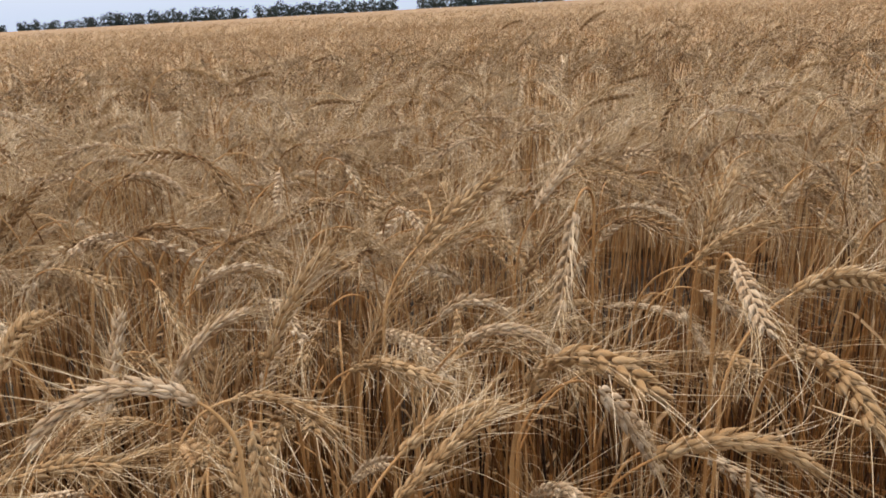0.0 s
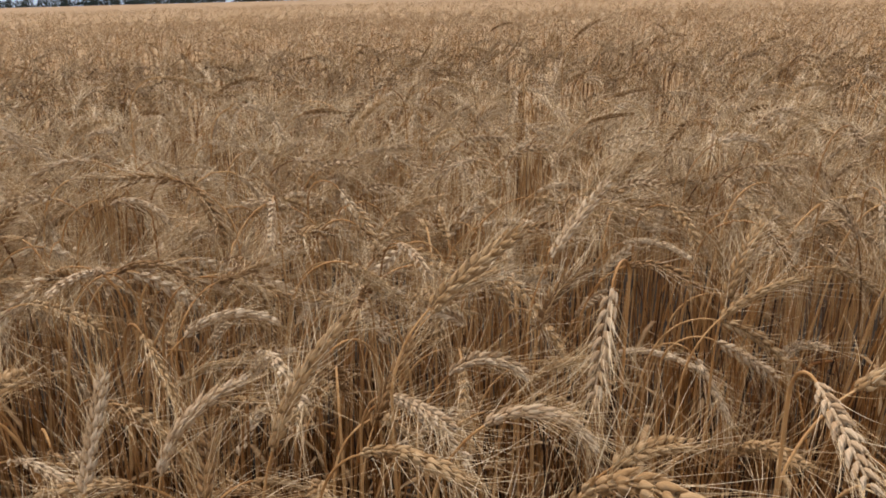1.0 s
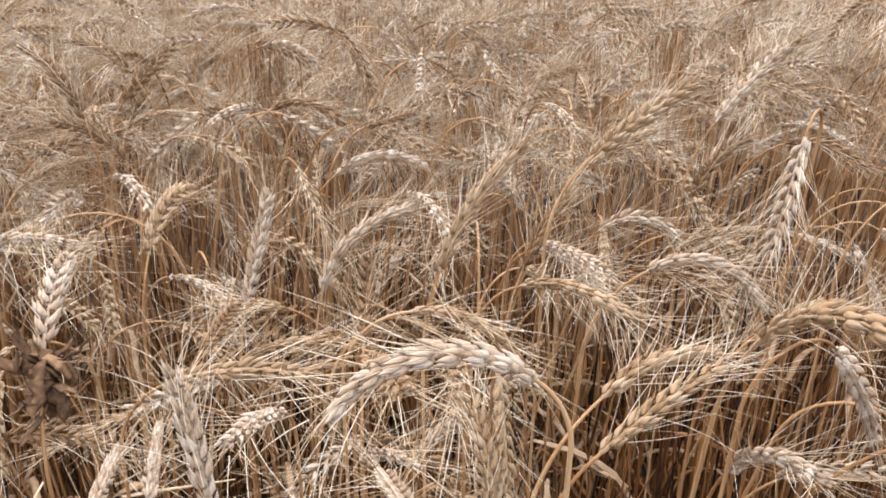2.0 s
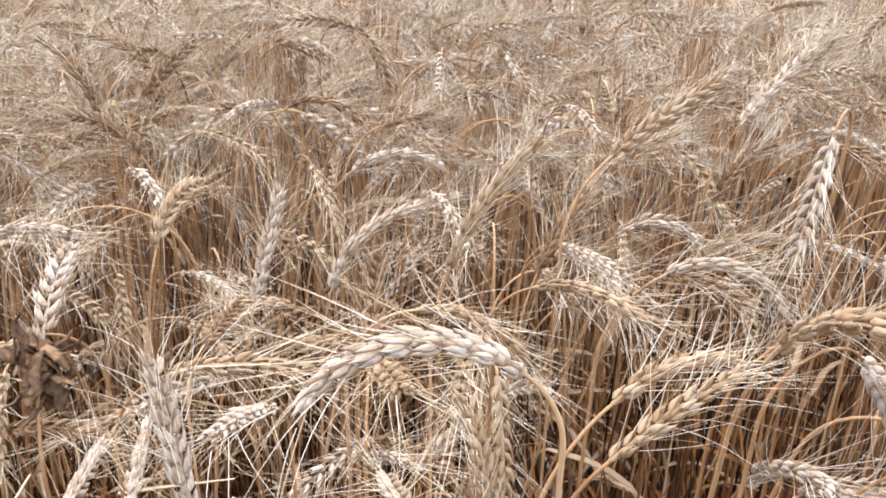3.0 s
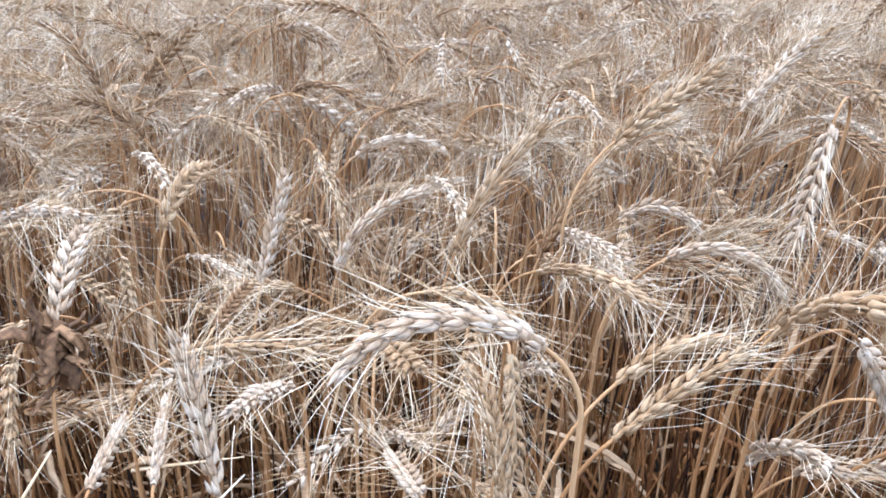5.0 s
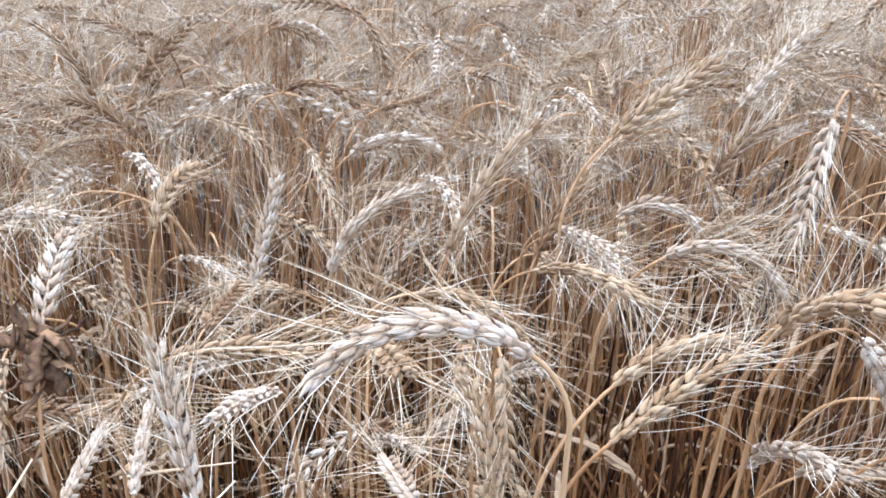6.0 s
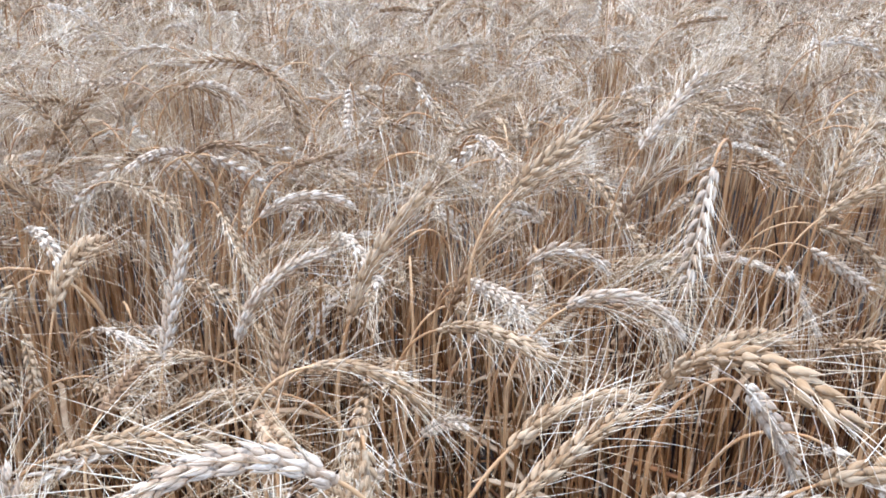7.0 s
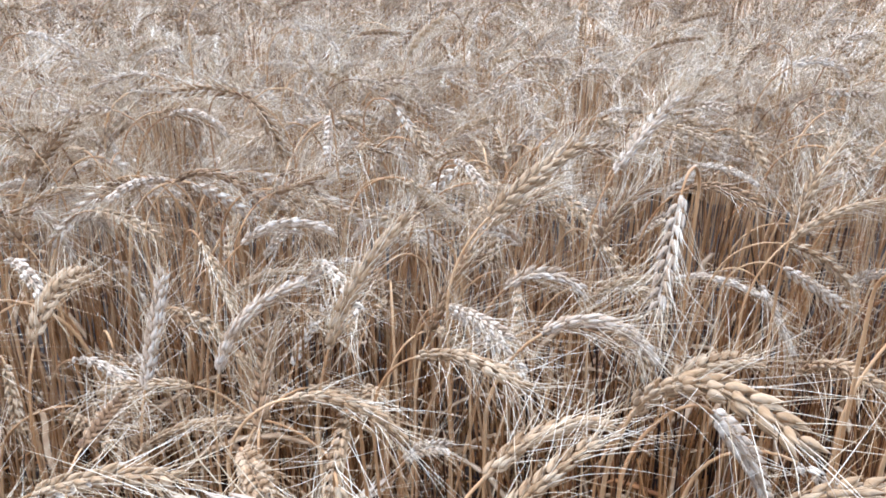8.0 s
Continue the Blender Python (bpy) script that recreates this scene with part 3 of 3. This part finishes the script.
stalk(-0.105, 1.954, 0.880, -55, -6, 25, 0.080, B)
stalk(-0.770, 1.272, 0.944, -1, -5, 36, 0.092, P)
stalk(-0.793, 1.398, 0.873, 3, 30, 107, 0.092, P)
stalk(-0.758, 1.606, 0.860, 6, 33, 75, 0.081, P)
stalk(0.186, 0.404, 0.944, -88, -13, 10, 0.056, P)
stalk(0.218, 0.407, 0.891, -83, 33, 70, 0.084, G)
stalk(0.252, 0.507, 0.887, 25, 17, 50, 0.082, G)
stalk(0.147, 0.384, 0.845, 3, 27, 75, 0.091, G)
stalk(-0.065, 0.443, 0.840, -82, 6, 10, 0.079, G)
stalk(0.084, 0.429, 0.781, -66, 62, 55, 0.082, P)
stalk(0.527, 1.077, 0.853, -86, -63, 20, 0.073, P)
stalk(0.226, 1.631, 0.870, 8, 20, 25, 0.092, B)
stalk(0.320, 1.950, 0.880, 9, 17, 10, 0.083, B)
stalk(-0.177, 1.315, 0.900, 22, 65, 45, 0.083, G)
stalk(-0.011, 3.613, 0.864, -12, -38, 23, 0.092, B)
stalk(0.265, 2.347, 0.989, 17, 45, 28, 0.092, B)
stalk(-0.579, 2.679, 0.920, 9, 25, 54, 0.092, B)
stalk(-0.507, 1.411, 0.991, 0, -3, 34, 0.092, G)
stalk(-0.552, 1.817, 0.924, 11, 29, 28, 0.092, B)
stalk(-0.338, 1.680, 0.889, 5, 17, 40, 0.092, B)
stalk(0.036, 3.327, 0.974, 12, 36, 37, 0.092, B)
stalk(-0.212, 3.032, 0.900, 27, 55, 10, 0.065, B)
stalk(0.703, 1.904, 0.886, 10, 40, 65, 0.092, G)
stalk(0.002, 1.717, 0.860, 51, 22, 10, 0.079, B)
stalk(1.044, 2.576, 0.900, 16, 44, 25, 0.081, B)
stalk(0.400, 2.192, 0.958, 85, 73, 0, 0.037, B)
stalk(-0.155, 0.239, 0.873, 111, -7, 5, 0.047, P)
stalk(-0.148, 0.262, 0.857, 116, 11, 25, 0.052, P)
stalk(-0.116, 0.311, 0.873, -86, 32, 15, 0.056, P)
stalk(-0.223, 0.440, 0.809, 97, -3, 1, 0.060, B)


# ---------------------------------------------------------------- the crop round them
N_NEAR = 205


def stalk_pattern(k, husk):
    """A whole stalk at the origin with its parts, to be copied."""
    v, f, m = nodding_plant("fine", 2000 + k, 0.82, 1, bones := [])
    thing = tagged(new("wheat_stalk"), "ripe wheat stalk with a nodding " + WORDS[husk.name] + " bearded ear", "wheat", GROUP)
    for name, slot, mat in (("stem", STEM, M_STEM), ("ear", HUSK, husk), ("beard", AWN, M_AWN), ("leaf", LEAF, M_LEAF)):
        ff = f[m == slot]
        used, inverse = np.unique(ff, return_inverse=True)
        ob = part(name, (v[used], inverse.reshape(-1, 3)), mat, thing)
        if name == "ear":
            at, along, side, grow = bones
            spikelets_on(ob, at, along, side, grow, np.random.default_rng(k), PLAIN[husk.name])
        if name == "beard":
            tagged(ob, kind="stuff")
    return thing


def open_gap(x, y):
    """Two narrow lanes between the plants where the darkened soil shows."""
    for (ax, ay), (bx, by) in (((-0.015, 0.52), (-0.15, 1.65)), ((-0.35, 0.43), (-0.75, 0.86))):
        ex, ey = bx - ax, by - ay
        u = min(max(((x - ax) * ex + (y - ay) * ey) / (ex * ex + ey * ey), 0), 1)
        if math.hypot(x - ax - u * ex, y - ay - u * ey) < 0.024:
            return True
    return False


def clear_sightlines(spots):
    """Leaves out the plants that would hide the single ears from the standing place."""
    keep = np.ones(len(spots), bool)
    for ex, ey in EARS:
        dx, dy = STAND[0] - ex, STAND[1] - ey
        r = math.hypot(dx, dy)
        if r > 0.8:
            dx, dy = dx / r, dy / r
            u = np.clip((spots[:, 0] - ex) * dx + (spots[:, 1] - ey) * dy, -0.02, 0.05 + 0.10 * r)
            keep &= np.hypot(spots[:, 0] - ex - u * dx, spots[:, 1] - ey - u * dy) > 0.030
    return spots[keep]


def flank(x, y):
    """Where the crop stands open and its bare stalks show below the ears."""
    r, a = math.hypot(x - STAND[0], y - STAND[1]), math.degrees(math.atan2(x - STAND[0], y - STAND[1]))
    return 0.5 < r < 1.25 and 7 < a < 40


def fill_near():
    spots = np.concatenate([sown(0.48, 0.85, -58, 7, 0.060, 14), sown(0.85, 1.40, -54, 36, 0.041, 9)])
    own = np.array(SINGLE)
    free = np.array([np.min(np.hypot(own[:, 0] - q[0], own[:, 1] - q[1])) > 0.022 and not open_gap(*q) for q in spots])
    spots = np.array([q for q in spots[free] if not (flank(*q) and q[1] < 1.05)])
    spots = spots[np.argsort(np.hypot(spots[:, 0] + 0.05, spots[:, 1] - 0.50))]
    rng = np.random.default_rng(8)
    patterns = [stalk_pattern(k, (G, G, P, G, B, P)[k % 6]) for k in range(18)]
    for k, (x, y) in enumerate(spots[:N_NEAR]):
        r = math.hypot(x - STAND[0], y - STAND[1])
        tall = np.clip(rng.normal(0.58 + 0.22 * min(r, 1.0), 0.05), 0.42, 0.66 + 0.18 * min(r, 1.0)) / 0.82
        m = pose(x, y, 0, 0, 0, math.degrees(rng.normal(-0.25, 1.35)))
        wide = rng.uniform(0.92, 1.1)
        thing = patterns[k] if k < len(patterns) else copy_thing(patterns[rng.integers(len(patterns))], m)
        thing.matrix_basis = m @ Matrix.Diagonal((wide, wide, tall, 1))
    return spots[N_NEAR:]


rest = fill_near()
scatter("near_wheat", "near", clear_sightlines(rest), 18, "ripe bearded wheat stalks with nodding ears", 1, (0.815, 0.045), (0.82, 0.17, 0.01))
scatter("middle_wheat", "half", clear_sightlines(sown(1.40, 2.3, -50, 34, 0.058, 2)), 18, "ripe bearded wheat further out in the field", 0, (0.83, 0.04), (0.72, 0.22, 0.06))
scatter("further_wheat", "mid", clear_sightlines(sown(2.3, 3.9, -48, 34, 0.069, 5)), 16, "ripe bearded wheat ears beyond the nearest rows", 0, (0.865, 0.04), (0.70, 0.24, 0.06))
scatter("distant_wheat", "far", clear_sightlines(sown(3.9, 10.0, -44, 32, 0.099, 3)), 14, "ripe wheat ears of the distant crop", 0, (0.90, 0.045), (0.80, 0.17, 0.03))
scatter("farthest_wheat", "last", sown(10.0, 34.0, -42, 30, 0.30, 4), 8, "faint ripe wheat ears far out", 0, (0.90, 0.06), (0.8, 0.18, 0.02))
# crop carried on unseen behind the camera, dense so it blocks low sky light
behind = np.concatenate([sown(0.14, 1.3, 50, 180, 0.056, 6), sown(0.14, 1.3, -180, -58, 0.056, 7)])
scatter("wheat_behind", "last", behind, 10, "unseen ripe bearded wheat round the standing place, dense to block low light", 1, (0.77, 0.05))
round_about = np.concatenate([sown(1.3, 2.4, 36, 180, 0.075, 41), sown(1.3, 2.4, -180, -51, 0.075, 42),
                              sown(2.4, 3.7, 34, 180, 0.10, 43), sown(2.4, 3.7, -180, -49, 0.10, 44)])
scatter("wheat_round_about", "last", round_about, 10, "ripe wheat of the field behind the standing place", 0, (0.80, 0.05))


def bare_straw(spots):
    """The mass of earless and broken straws between the stalks, up to knee height and a little more."""
    rng = np.random.default_rng(31)
    bag = Bag()
    for x, y in spots:
        if open_gap(x, y):
            continue
        h, a = rng.uniform(0.30, 0.60) + (rng.uniform(0.05, 0.17) if flank(x, y) else 0.0), rng.uniform(0, 6.28)
        lean = rng.normal(0, 0.16)
        top = np.array([x + math.cos(a) * lean * h, y + math.sin(a) * lean * h, h])
        mid = (np.array([x, y, 0.0]) + top) / 2 + np.array([rng.normal(0, 0.006), rng.normal(0, 0.006), 0])
        tube(bag, np.stack([np.array([x, y, 0.0]), mid, top]), np.array([0.0019, 0.0017, 0.0012]) * rng.choice([rng.uniform(0.5, 0.9), rng.uniform(0.8, 1.2)]), 4, STEM)
        if rng.random() < 0.5:
            add_leaf(bag, mid * rng.uniform(0.5, 1.3), rng.uniform(0, 6.28), rng, 5)
    v, f, m = bag.arrays()
    tagged(new("bare_straw", mesh_of("bare_straw", v, f, m, [M_OLD_SHADED, M_OLD_SHADED])), "tangle of bare tan straws and dry leaves below the ears, coloured dark for shade", "straw", kind="stuff")


# the straw also runs unseen under and behind the camera, keeping low light out
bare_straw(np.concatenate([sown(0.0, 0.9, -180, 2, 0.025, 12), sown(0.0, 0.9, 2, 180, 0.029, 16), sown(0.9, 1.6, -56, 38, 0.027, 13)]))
